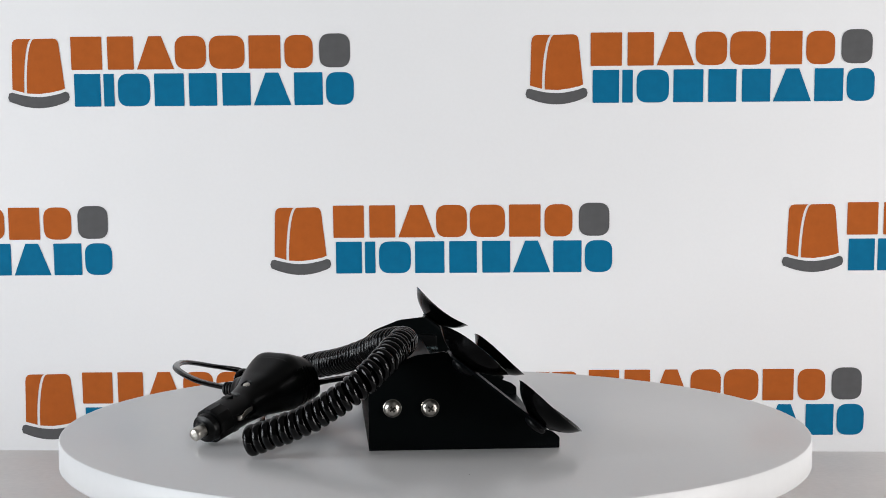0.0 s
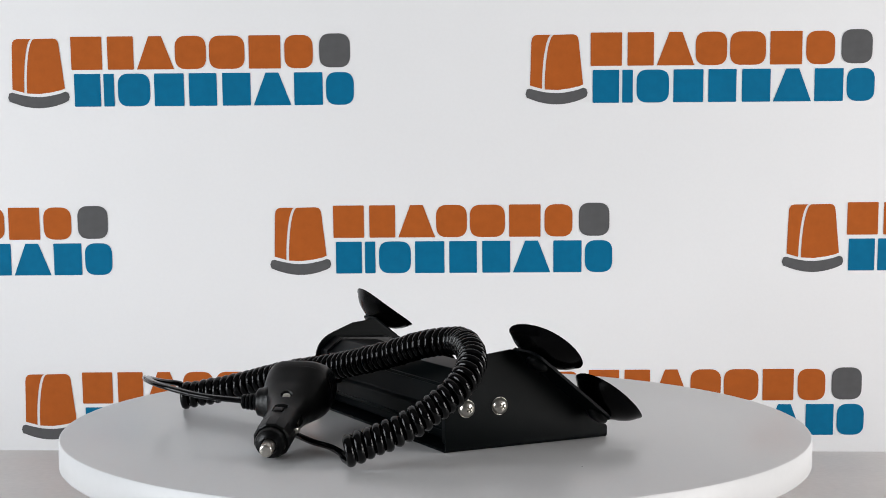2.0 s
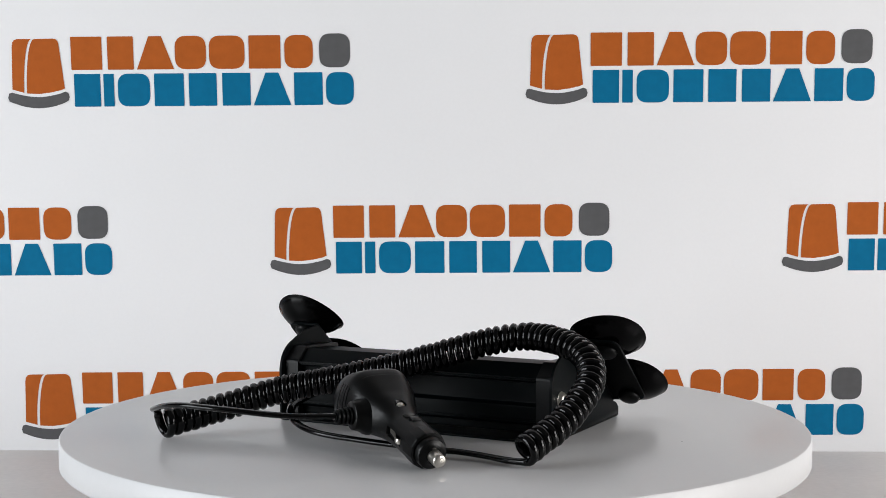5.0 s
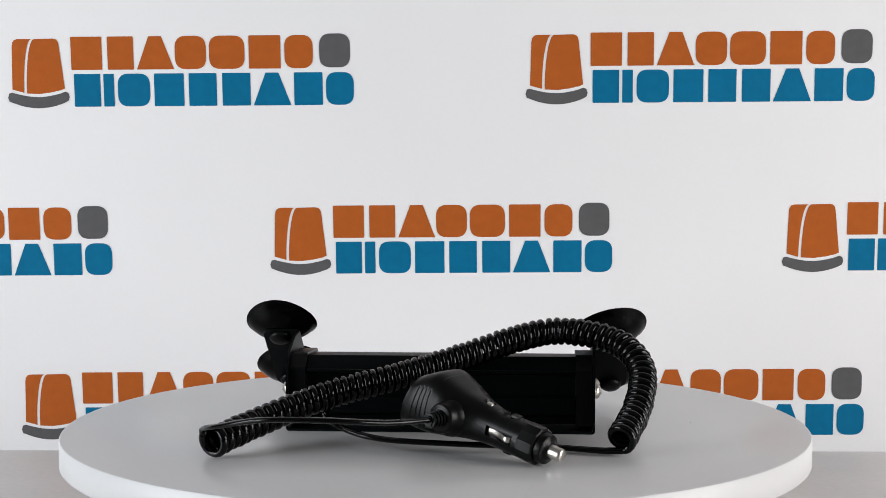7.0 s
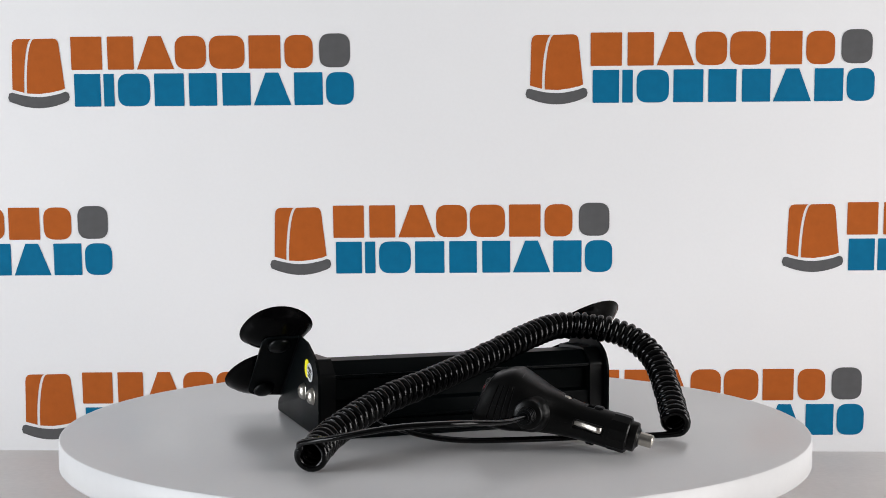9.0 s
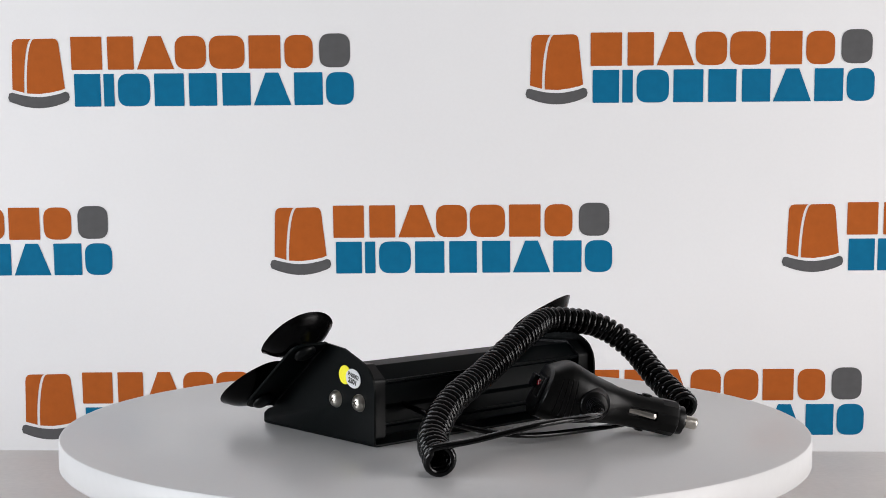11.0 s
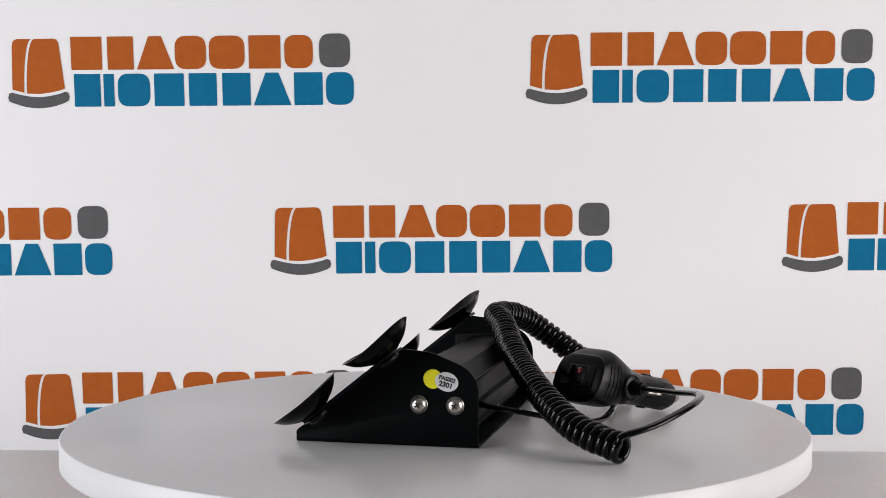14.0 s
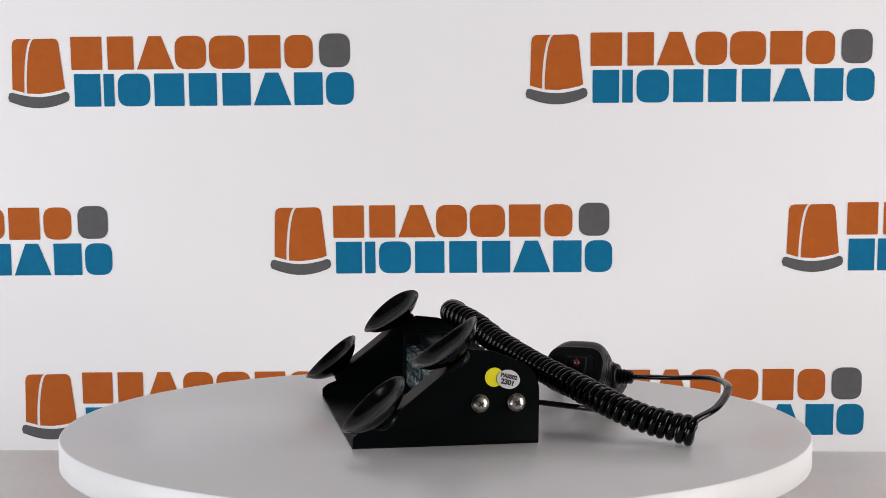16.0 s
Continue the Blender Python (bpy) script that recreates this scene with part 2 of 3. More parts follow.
def logo(at):
    """One print of the repeated mark: a beacon drawn as a dome on a base, and two rows of blocks."""
    holder = None

    def put(name, poly, mat, label):
        nonlocal holder
        ob = part(name, flat(poly), mat, holder or banner, label, smooth=0)
        if holder is None:
            ob.matrix_basis = at
            holder = ob
    px = lambda pts: [local(*q) for q in pts]
    base = [(17, 240), (21, 226), (30, 223)] + [(30 + 172 * f, 223 + 15 * math.sin(math.pi * f)) for f in (k / 12 for k in range(1, 12))] + [(203, 221), (213, 225), (217, 238), (213, 250)] + [(213 - 192 * f, 250 + 24 * math.sin(math.pi * f) ** 0.8) for f in (k / 16 for k in range(1, 16))] + [(21, 252)]
    put("printed_mark", px(base), M_GREY, "grey printed beacon base")
    line = [(100 - 30 * math.sin(math.pi / 2 * f) ** 0.9, 52 + 172 * (1 - math.cos(math.pi / 2 * f)) ** 0.9) for f in (k / 14 for k in range(15))]
    put("printed_dome_side", px([(36, 76), (38, 63), (44, 55), (54, 52)] + line + [(32, 213)]), M_ORANGE, "orange printed dome side")
    line2 = [(x + 9, y) for x, y in line]
    put("printed_dome", px(line2[::-1] + [(168, 51), (178, 53), (184, 59), (187, 68), (202, 211), (190, 216), (160, 223), (120, 228)] + [(line2[-1][0], 226)]), M_ORANGE, "orange printed dome")
    for rows, y0, y1, mat, lab in ((ROW_1, 152, 46, M_ORANGE, "orange printed block"), (ROW_2, 270, 165, M_BLUE, "blue printed block")):
        for kind, a, b in rows:
            (xa, ya), (xb, yb) = local(a, y0), local(b, y1)
            put("printed_block", shape(kind, xa, xb, ya, yb), mat, lab)
    (xa, ya), (xb, yb) = local(1027, 150), local(1126, 42)
    put("printed_block", shape("soft", xa, xb, ya, yb), M_GREY, "grey printed block")


R_BAN = pose(0, 0, 0, 0, 0, BAN_ROLL)
for row in range(-3, 3):
    for col in range(-3, 6):
        if (row + col) % 2:
            continue
        x, y = col * 0.4966 / 2 - 0.3455, -row * 0.1637 + 0.1141
        if (row, col) == (1, -1):
            x += 0.010
        if (row, col) == (2, 0):
            x -= 0.0025
        if -0.93 < x < 0.62 and y > ban_low + 0.004:
            logo(R_BAN @ pose(x, y, 0))

# ---- the turntable ----
turntable = empty("turntable", pose(0, -0.0065, TABLE_Z), "round white motorised display turntable with a thick rim", "turntable")
Rd = 0.2505
dz = -TABLE_Z
bm = bmesh.new()
revolve(bm, [(0, dz), (Rd - 0.0016, dz), (Rd - 0.0006, dz - 0.0004)], 160)
part("disc_top", bm, M_DISC, turntable, "smooth pale grey-white disc top", smooth=50)
bm = bmesh.new()
revolve(bm, [(Rd - 0.0006, dz - 0.0004), (Rd, dz - 0.0012), (Rd, dz - 0.0176), (Rd - 0.001, dz - 0.0186), (0, dz - 0.0186)], 160)
part("disc_rim", bm, M_RIM, turntable, "glossy white edge of the disc", smooth=50)
bm = bmesh.new()
revolve(bm, [(0, 0.0), (0.15, 0.0), (0.152, 0.003), (0.145, dz - 0.024), (0.14, dz - 0.0186), (0, dz - 0.0186)], 64)
part("drum", bm, M_RIM, turntable, "white drum that carries the disc", smooth=40)

bm = bmesh.new()
revolve(bm, [(0, dz + 0.0003), (0.0003, dz + 0.0002), (0.0004, dz), (0, dz)], 8, pose(0.0189, -0.1725, 0))
part("speck", bm, M_GREY, turntable, "tiny dark speck of dirt", smooth=60)

# ---- the dash light ----
LIGHT_POSE = pose(-0.0494, -0.0099, 0, 0, 0, 4.4)
light = empty("dash_light", LIGHT_POSE, "black metal dash light with four suction cups on a folded bracket", "warning light")
HY = 0.1018
TH = 0.0016
APEX = Vector((0.0487, 0, 0.0630))
SLOPE = Vector((0.0703, 0, -0.0560)).normalized()
UPN = Vector((-SLOPE.z, 0, SLOPE.x))


# each cup's place along the flange, its distance from the plate, lean, tip, radius, depth and the warp of its soft rim
CUPS = {(-1, 0): (0.0125, 0.0154, -2.0, 8.1, 0.0252, 0.0104, -0.0004, -0.0009), (-1, 1): (0.0696, 0.0154, 1.0, 1.9, 0.0244, 0.0120, 0.0004, -0.0006), (1, 0): (0.0088, 0.0149, -1.1, -1.2, 0.0247, 0.0114, 0.0015, -0.0007), (1, 1): (0.0663, 0.0161, 1.8, -5.2, 0.0247, 0.0109, 0.0004, 0.0007)}


BEND = 0.0024            # outer radius of the folds in the sheet metal


def fold(r, a0, lo, hi, m):
    """A quarter of a rolled fold of the sheet, swept from lo to hi."""
    arc = [radians(a0 + 90 * k / 6) for k in range(7)]
    poly = [(r * math.cos(a), r * math.sin(a)) for a in arc] + [((r - TH) * math.cos(a), (r - TH) * math.sin(a)) for a in arc[::-1]]
    return prism(bmesh.new(), poly, lo, hi, m)


def bracket():
    part("base_plate", box(bmesh.new(), 0.0006, 0.1186, -HY + BEND, HY - BEND, 0.0, TH, 0.0004), M_STEEL, light, "flat black bracket base")
    step = APEX + SLOPE * 0.0845
    inner = APEX + SLOPE * 0.0772 - UPN * BEND
    top = APEX - UPN * BEND
    outline = rounded([(0.0006, BEND), (0.1186, BEND), (0.1186, 0.0071), (step.x, step.z), (inner.x, inner.z), (top.x, top.z), (0.030, 0.0592), (0.0, 0.0475)], [0, 0, 0.002, 0.001, 0, 0.001, 0.012, 0.022], 8)
    for s in (-1, 1):
        m = Matrix(((1, 0, 0, 0), (0, 0, 1, 0), (0, 1, 0, 0), (0, 0, 0, 1)))
        lo, hi = (HY - TH, HY) if s > 0 else (-HY, -HY + TH)
        part("end_plate", prism(bmesh.new(), outline, lo, hi, m, 0.0003, 2), M_STEEL, light, "black powder-coated end plate")
        m = Matrix(((0, 0, 1, 0), (s, 0, 0, s * (HY - BEND)), (0, 1, 0, BEND), (0, 0, 0, 1)))
        part("lower_fold", fold(BEND, -90, 0.0006, 0.1186, m), M_STEEL, light, "rounded fold along the bottom edge", smooth=30)
        # the flange is folded outwards along the slope
        fm = Matrix((SLOPE, Vector((0, s, 0)), UPN)).transposed().to_4x4()
        fm.translation = APEX + Vector((0, s * (HY - TH), 0))
        m = Matrix((Vector((0, s, 0)), UPN, SLOPE)).transposed().to_4x4()
        m.translation = APEX + Vector((0, s * (HY - TH + BEND), 0)) - UPN * BEND
        part("upper_fold", fold(BEND, 90, 0.0012, 0.0775, m), M_STEEL, light, "rounded fold along the slope", smooth=30)
        fl = rounded([(0.0012, BEND), (0.0775, BEND), (0.0750, 0.0265), (0.0015, 0.0265)], [0, 0, 0.009, 0.007], 8)
        part("flange", prism(bmesh.new(), fl, -TH, 0.0, fm, 0.0003, 1), M_STEEL, light, "black folded mounting flange")
        for low in (0, 1):
            place, out, lean, tip, *form = CUPS[(s, low)]
            suction_cup(fm @ pose(place, out, 0, tip, lean, 0), *form)


def suction_cup(m, radius, depth, warp_a, warp_b):
    """A rubber cup on the flange, with its button through the hole behind."""
    bm = bmesh.new()
    outer = [(0, 0.0002), (0.0088, 0.0002), (0.0097, 0.0007), (0.0107, 0.0014), (0.0124, 0.0022), (0.0146, 0.0033), (0.0168, 0.0047), (0.0189, 0.0063), (0.0208, 0.0082), (0.0223, 0.0101), (0.0236, 0.0118), (0.0242, 0.0122)]
    inner = [(0.0244, 0.0125), (0.0240, 0.0127), (0.0230, 0.0122), (0.0214, 0.0107), (0.0196, 0.0090), (0.0170, 0.0071), (0.0140, 0.0057), (0.0105, 0.0047), (0.0060, 0.0041), (0, 0.0039)]
    revolve(bm, outer + inner, 64)
    for v in bm.verts:
        reach, a = v.co.xy.length / 0.0244, math.atan2(v.co.y, v.co.x)
        grow = 1 + (radius / 0.0244 - 1) * min(1, reach)
        v.co = Vector((v.co.x * grow, v.co.y * grow, v.co.z * depth / 0.0125 + reach ** 3 * (warp_a * math.cos(2 * a) + warp_b * math.sin(2 * a))))
    bm.transform(m)
    cup = part("suction_cup", bm, M_CUP, light, "glossy black rubber suction cup", smooth=60)
    bm = bmesh.new()
    revolve(bm, [(0, -TH - 0.0042), (0.0036, -TH - 0.0040), (0.0060, -TH - 0.0033), (0.0072, -TH - 0.0022), (0.0075, -TH - 0.0010), (0.0072, -TH - 0.0002), (0, -TH - 0.0002)], 24, m)
    part("button", bm, M_CAP, cup, "rounded rubber button behind the flange", smooth=60)


bracket()


def housing():
    m = Matrix(((1, 0, 0, 0), (0, 0, 1, 0), (0, 1, 0, 0), (0, 0, 0, 1)))
    prof = [(0.046, 0.0048), (0.046, 0.0462), (0.044, 0.0474), (0.0165, 0.0488), (0.0065, 0.0405), (0.0060, 0.0385), (0.0100, 0.0375), (0.0100, 0.0240), (0.0060, 0.0225), (0.0060, 0.0115), (0.0105, 0.0100), (0.0105, 0.0048)]
    part("housing", prism(bmesh.new(), prof, -0.0895, 0.0895, m, 0.0007, 3), M_ALU, light, "black ribbed aluminium lamp housing")
    cap = rounded([(0.0575, 0.0036), (0.0575, 0.0484), (0.0160, 0.0503), (0.0045, 0.0413), (0.0045, 0.0036)], [0.002, 0.003, 0.003, 0.003, 0.002], 4)
    for y0, y1 in ((-HY + TH + 0.0002, -0.0893), (0.0893, HY - TH - 0.0002)):
        part("end_cap", prism(bmesh.new(), cap, y0, y1, m, 0.0010, 3), M_CAP, light, "black plastic housing end cap")
    for z0 in (0.0125, 0.0395):
        part("fin", box(bmesh.new(), 0.0052, 0.0070, -0.0893, 0.0893, z0, z0 + 0.0012, 0.0003), M_ALU, light)
    # the two lamp heads behind clear covers
    for yc in (-0.0442, 0.0442):
        back = part("reflector", box(bmesh.new(), 0.0461, 0.0470, yc - 0.0425, yc + 0.0425, 0.0102, 0.0406, 0.0002), M_CHROME, light, "chromed reflector plate")
        for k in range(5):
            for zc in (0.0180, 0.0330):
                y = yc - 0.0340 + k * 0.0170
                rm = Matrix(((0, 0, 1, 0.0471), (1, 0, 0, y), (0, 1, 0, zc), (0, 0, 0, 1)))
                part("reflector_bowl", revolve(bmesh.new(), [(0.0026, 0.0002), (0.0050, 0.0020), (0.0072, 0.0044), (0.0076, 0.0044), (0.0054, 0.0016), (0.0032, 0.0)], 20, rm), M_CHROME, back)
                part("led_chip", box(bmesh.new(), 0.0471, 0.0478, y - 0.0012, y + 0.0012, zc - 0.0012, zc + 0.0012), M_LED, back, "yellowish emitter chip")
        cover = part("lens", box(bmesh.new(), 0.0472, 0.0568, yc - 0.0438, yc + 0.0438, 0.0096, 0.0412, 0.0016, seg=2), M_LENS, light, "clear plastic lens cover", smooth=35)
        cover.visible_shadow = False
        bm = bmesh.new()
        for k in range(10):
            for q in range(5):
                om = Matrix(((0, 0, 1, 0.0567), (1, 0, 0, yc - 0.0378 + k * 0.0084), (0, 1, 0, 0.0140 + q * 0.0057), (0, 0, 0, 1)))
                revolve(bm, [(0.0026, 0.0), (0.0021, 0.0004), (0.0011, 0.0007), (0, 0.0008)], 10, om)
        part("optic_bumps", bm, M_LENS, cover, "rows of small clear lens bumps", smooth=60).visible_shadow = False


housing()


def screws():
    for s in (-1, 1):
        for x in (0.0149, 0.0382):
            y = s * HY
            m = Matrix(((1, 0, 0, x), (0, 0, s, y), (0, 1, 0, 0.0265), (0, 0, 0, 1)))
            part("washer", revolve(bmesh.new(), [(0, 0.0), (0.0056, 0.0), (0.0057, 0.0003), (0.0055, 0.0005), (0, 0.0005)], 32, m), M_INOX, light)
            bm = bmesh.new()
            revolve(bm, [(0, 0.0042), (0.0012, 0.00415), (0.0026, 0.0038), (0.0040, 0.0030), (0.0050, 0.0018), (0.0053, 0.0007), (0, 0.0007)], 32, m)
            head = part("screw", bm, M_INOX, light, "stainless cross-head screw", smooth=60)
            # The cross stands slightly proud; its dark colour stands in for recess shade.
            bm = bmesh.new()
            turn_m = m @ pose(0, 0, 0, 0, 0, 20 + 900 * x)
            for a in (0, 90):
                mm = turn_m @ pose(0, 0, 0, 0, 0, a)
                box(bm, -0.0021, 0.0021, -0.0006, 0.0006, 0.0030, 0.00432, 0.0002, mm, 1)
            part("cross_slot", bm, M_SLOT, head, "raised cross coloured dark for the shade of a recess")


screws()


def text_mesh(body, size, mat, parent, m, label):
    c = bpy.data.curves.new("sticker_text", "FONT")
    c.body, c.size, c.align_x, c.align_y, c.offset = body, size, "CENTER", "CENTER", size * 0.055
    tmp = new("tmp_text", c)
    me = bpy.data.meshes.new_from_object(tmp.evaluated_get(bpy.context.evaluated_depsgraph_get()))
    bpy.data.objects.remove(tmp)
    me.transform(m)
    me.materials.append(mat)
    ob = new("sticker_text", me)
    ob.parent = parent
    ob["label"] = label
    return ob


def sticker():
    # seen from outside on the plate at +y: local x runs towards the back
    def sm(x, z, tilt, lift):
        return Matrix.Translation((x, HY + lift, z)) @ Matrix(((-1, 0, 0, 0), (0, 0, 1, 0), (0, 1, 0, 0), (0, 0, 0, 1))) @ pose(0, 0, 0, 0, 0, tilt)
    part("yellow_sticker", revolve(bmesh.new(), [(0, 0.0003), (0.0060, 0.0003), (0.0061, 0.0), (0, 0.0)], 40, sm(0.0292, 0.0428, 0, 0.0001)), M_YELLOW, light, "round bright yellow sticker")
    tag = part("silver_sticker", revolve(bmesh.new(), [(0, 0.0003), (0.0074, 0.0003), (0.0075, 0.0), (0, 0.0)], 48, sm(0.0203, 0.0413, -14, 0.0005), 0.80), M_SILVER, light, "oval silver sticker with black print")
    text_mesh("PASS02", 0.0035, M_INK, tag, sm(0.0203, 0.0413, -14, 0.00088) @ pose(0.0, 0.0018, 0), "PASS02")
    text_mesh("2301", 0.0044, M_INK, tag, sm(0.0203, 0.0413, -14, 0.00088) @ pose(0.0, -0.0020, 0), "2301")


sticker()

# ---- the coiled cord ----
cord = empty("coiled_cord", pose(-0.09, 0.0, 0), "glossy black coiled power cord with two straight leads", "cord")
CORD_INV = Matrix.Translation((0.09, 0.0, 0))
COIL = [(-0.1514, 0.1127, 0.0094), (-0.1189, 0.093, 0.0168), (-0.0898, 0.0575, 0.0293), (-0.0672, 0.0154, 0.0389), (-0.0475, -0.0236, 0.0497), (-0.0329, -0.057, 0.0603), (-0.0206, -0.0826, 0.0649), (-0.0248, -0.1098, 0.0633), (-0.0327, -0.1305, 0.0565), (-0.0489, -0.1417, 0.0429), (-0.0772, -0.1392, 0.0245), (-0.1118, -0.1300, 0.0101)]
STEP, COIL_R, WIRE_R = 18, 0.0068, 0.0024
# how far apart the turns lie along the coil: packed in its middle, drawn out at the ends and in the bend
PITCH = ((0.0, 0.0062), (0.05, 0.0058), (0.07, 0.0053), (0.11, 0.0050), (0.15, 0.00485), (0.205, 0.00485), (0.23, 0.0053), (0.255, 0.0052), (0.285, 0.0051), (0.31, 0.0053), (0.35, 0.0058), (0.38, 0.0061), (0.40, 0.0064))


def coil_path():
    fine = [CORD_INV @ q for q in spline(COIL, 1600)]
    run = np.concatenate([[0], np.cumsum([(b - a).length for a, b in zip(fine, fine[1:])])])
    pitch = np.interp(run, [a for a, _ in PITCH], [b for _, b in PITCH])
    wound = np.concatenate([[0], np.cumsum(np.diff(run) / pitch[:-1])])
    wound *= (int(wound[-1]) + 135 / 360) / wound[-1]      # the last turn ends at the bottom, where the lead leaves
    n = int(wound[-1] * STEP) + 1
    along = np.interp(np.linspace(0, wound[-1], n), wound, np.arange(len(fine)))
    F = np.array([tuple(q) for q in fine])
    gap = np.interp(np.linspace(0, wound[-1], n), wound, pitch)
    ax = [Vector([float(np.interp(x, np.arange(len(fine)), F[:, k])) for k in range(3)]) for x in along]
    out, flat = [], []
    for i, q in enumerate(ax):
        t = (ax[min(i + 2, n - 1)] - ax[max(i - 2, 0)]).normalized()
        u = (Vector((0, 0, 1)) - t * t.z).normalized()
        s = u.cross(t)
        a = 2 * math.pi * i / STEP + radians(45)
        end = max(1.3 * math.exp(-i / (12 * STEP)), math.exp(-(n - i) / (6 * STEP)))
        wob = 1 + 0.02 * math.sin(i * 0.37 / STEP * 6.1) + 0.018 * math.sin(i * 1.9 / STEP)
        lean = 0.0003 * math.sin(i * 0.83 / STEP) + 0.00015 * math.sin(i * 2.7 / STEP)
        out.append(q + t * lean + (u * math.cos(a) + s * math.sin(a)) * (COIL_R + 0.0004 * end) * wob)
        flat.append((t, min(0.0029, 0.47 * float(gap[i]))))
    return out, flat


def wound_cord(path, flat, sides=12):
    """The coil's cord, an oval that lies flat along the axis of the coil."""
    bm, rings = bmesh.new(), []
    for i, (q, (axis, half)) in enumerate(zip(path, flat)):
        t = (path[min(i + 1, len(path) - 1)] - path[max(i - 1, 0)]).normalized()
        a = (axis - t * axis.dot(t)).normalized()
        b = t.cross(a)
        rings.append([bm.verts.new(q + a * (half * math.cos(k * 2 * math.pi / sides)) + b * (WIRE_R * math.sin(k * 2 * math.pi / sides))) for k in range(sides)])
    for r0, r1 in zip(rings, rings[1:]):
        for k in range(sides):
            j = (k + 1) % sides
            bm.faces.new((r0[k], r0[j], r1[j], r1[k]))
    bm.faces.new(rings[0][::-1])
    bm.faces.new(rings[-1])
    return bm


helix, flat_axis = coil_path()
part("coil", wound_cord(helix, flat_axis), M_CORD, cord, "tightly wound glossy black coil", smooth=70)
LEAD_PLUG = [(-0.1398, -0.0195, 0.0250), (-0.1652, 0.0032, 0.027), (-0.1846, 0.0337, 0.0309), (-0.1852, 0.0705, 0.0304), (-0.169, 0.1022, 0.0231)]
LEAD_LAMP = [(-0.1076, -0.1165, 0.0030), (-0.1042, -0.1000, 0.0031), (-0.1055, -0.0820, 0.0040), (-0.112, -0.0639, 0.0050), (-0.117, -0.0216, 0.0065), (-0.1166, 0.0153, 0.0080), (-0.1065, 0.0403, 0.0115), (-0.086, 0.0576, 0.0170), (-0.0572, 0.0603, 0.0215), (-0.043, 0.060, 0.023)]
t0 = (helix[0] - helix[2]).normalized() * 0.004
t1 = Vector((0.0008, 0.0042, -0.0005))
plug_path = spline([CORD_INV @ Vector(q) for q in LEAD_PLUG] + [helix[0] + t0, helix[0], helix[2]], 90)
lamp_path = spline([helix[-3], helix[-1], helix[-1] + t1] + [CORD_INV @ Vector(q) for q in LEAD_LAMP], 110)
part("lead", tube(bmesh.new(), plug_path, 0.0019, 16, 1.45, 0.25, (0, 14), WIRE_R), M_CORD, cord, "straight twin lead to the plug", smooth=70)
part("lead", tube(bmesh.new(), lamp_path, 0.0019, 16, 1.45, 0.25, (14, 0), WIRE_R), M_CORD, cord, "straight twin lead to the lamp", smooth=70)

# ---- the lighter plug ----
PLUG_POSE = pose(-0.1508, -0.0977, 0.0075, 0.2, -13.5, 59.0)
plug = empty("lighter_plug", PLUG_POSE, "black plastic vehicle lighter plug with a metal tip and switch", "plug")
TO_X = Matrix(((0, 0, 1, 0), (1, 0, 0, 0), (0, 1, 0, 0), (0, 0, 0, 1)))    # turns local z onto x


def loft(sections, n=40):
    """A body along x from (place, half width, half height, squareness, rise)."""
    bm = bmesh.new()
    rings = []
    for x, w, h, e, dzz in sections:
        ring = []
        for k in range(n):
            a = 2 * math.pi * k / n
            c, s = math.cos(a), math.sin(a)
            ring.append(bm.verts.new((x, w * math.copysign(abs(c) ** e, c), dzz + h * math.copysign(abs(s) ** e, s))))
        rings.append(ring)
    for a, b in zip(rings, rings[1:]):
        for k in range(n):
            j = (k + 1) % n
            bm.faces.new((a[k], a[j], b[j], b[k]))
    bm.faces.new(rings[0])
    bm.faces.new(rings[-1][::-1])
    return bm


# the body along its length: place, half width, height above and below the axis, squareness, narrowing towards the top
BODY = ((0.0262, 0.0113, 0.0113, 0.0113, 1.0, 0.0), (0.0470, 0.0114, 0.0114, 0.0114, 1.0, 0.0), (0.0520, 0.0119, 0.0120, 0.0118, 0.97, 0.0), (0.0570, 0.0128, 0.0129, 0.0120, 0.91, 0.02), (0.0625, 0.0146, 0.0141, 0.0124, 0.83, 0.05), (0.0700, 0.0182, 0.0157, 0.0134, 0.70, 0.10), (0.0800, 0.0213, 0.0189, 0.0155, 0.58, 0.15), (0.0870, 0.0221, 0.0214, 0.0171, 0.53, 0.17), (0.0920, 0.0223, 0.0219, 0.0177, 0.51, 0.18), (0.0970, 0.0222, 0.0206, 0.0177, 0.50, 0.17), (0.1015, 0.0221, 0.0186, 0.0174, 0.48, 0.15), (0.1058, 0.0215, 0.0160, 0.0165, 0.46, 0.13))
BODY_X, BODY_Y = [b[0] for b in BODY], [b[1] for b in BODY]


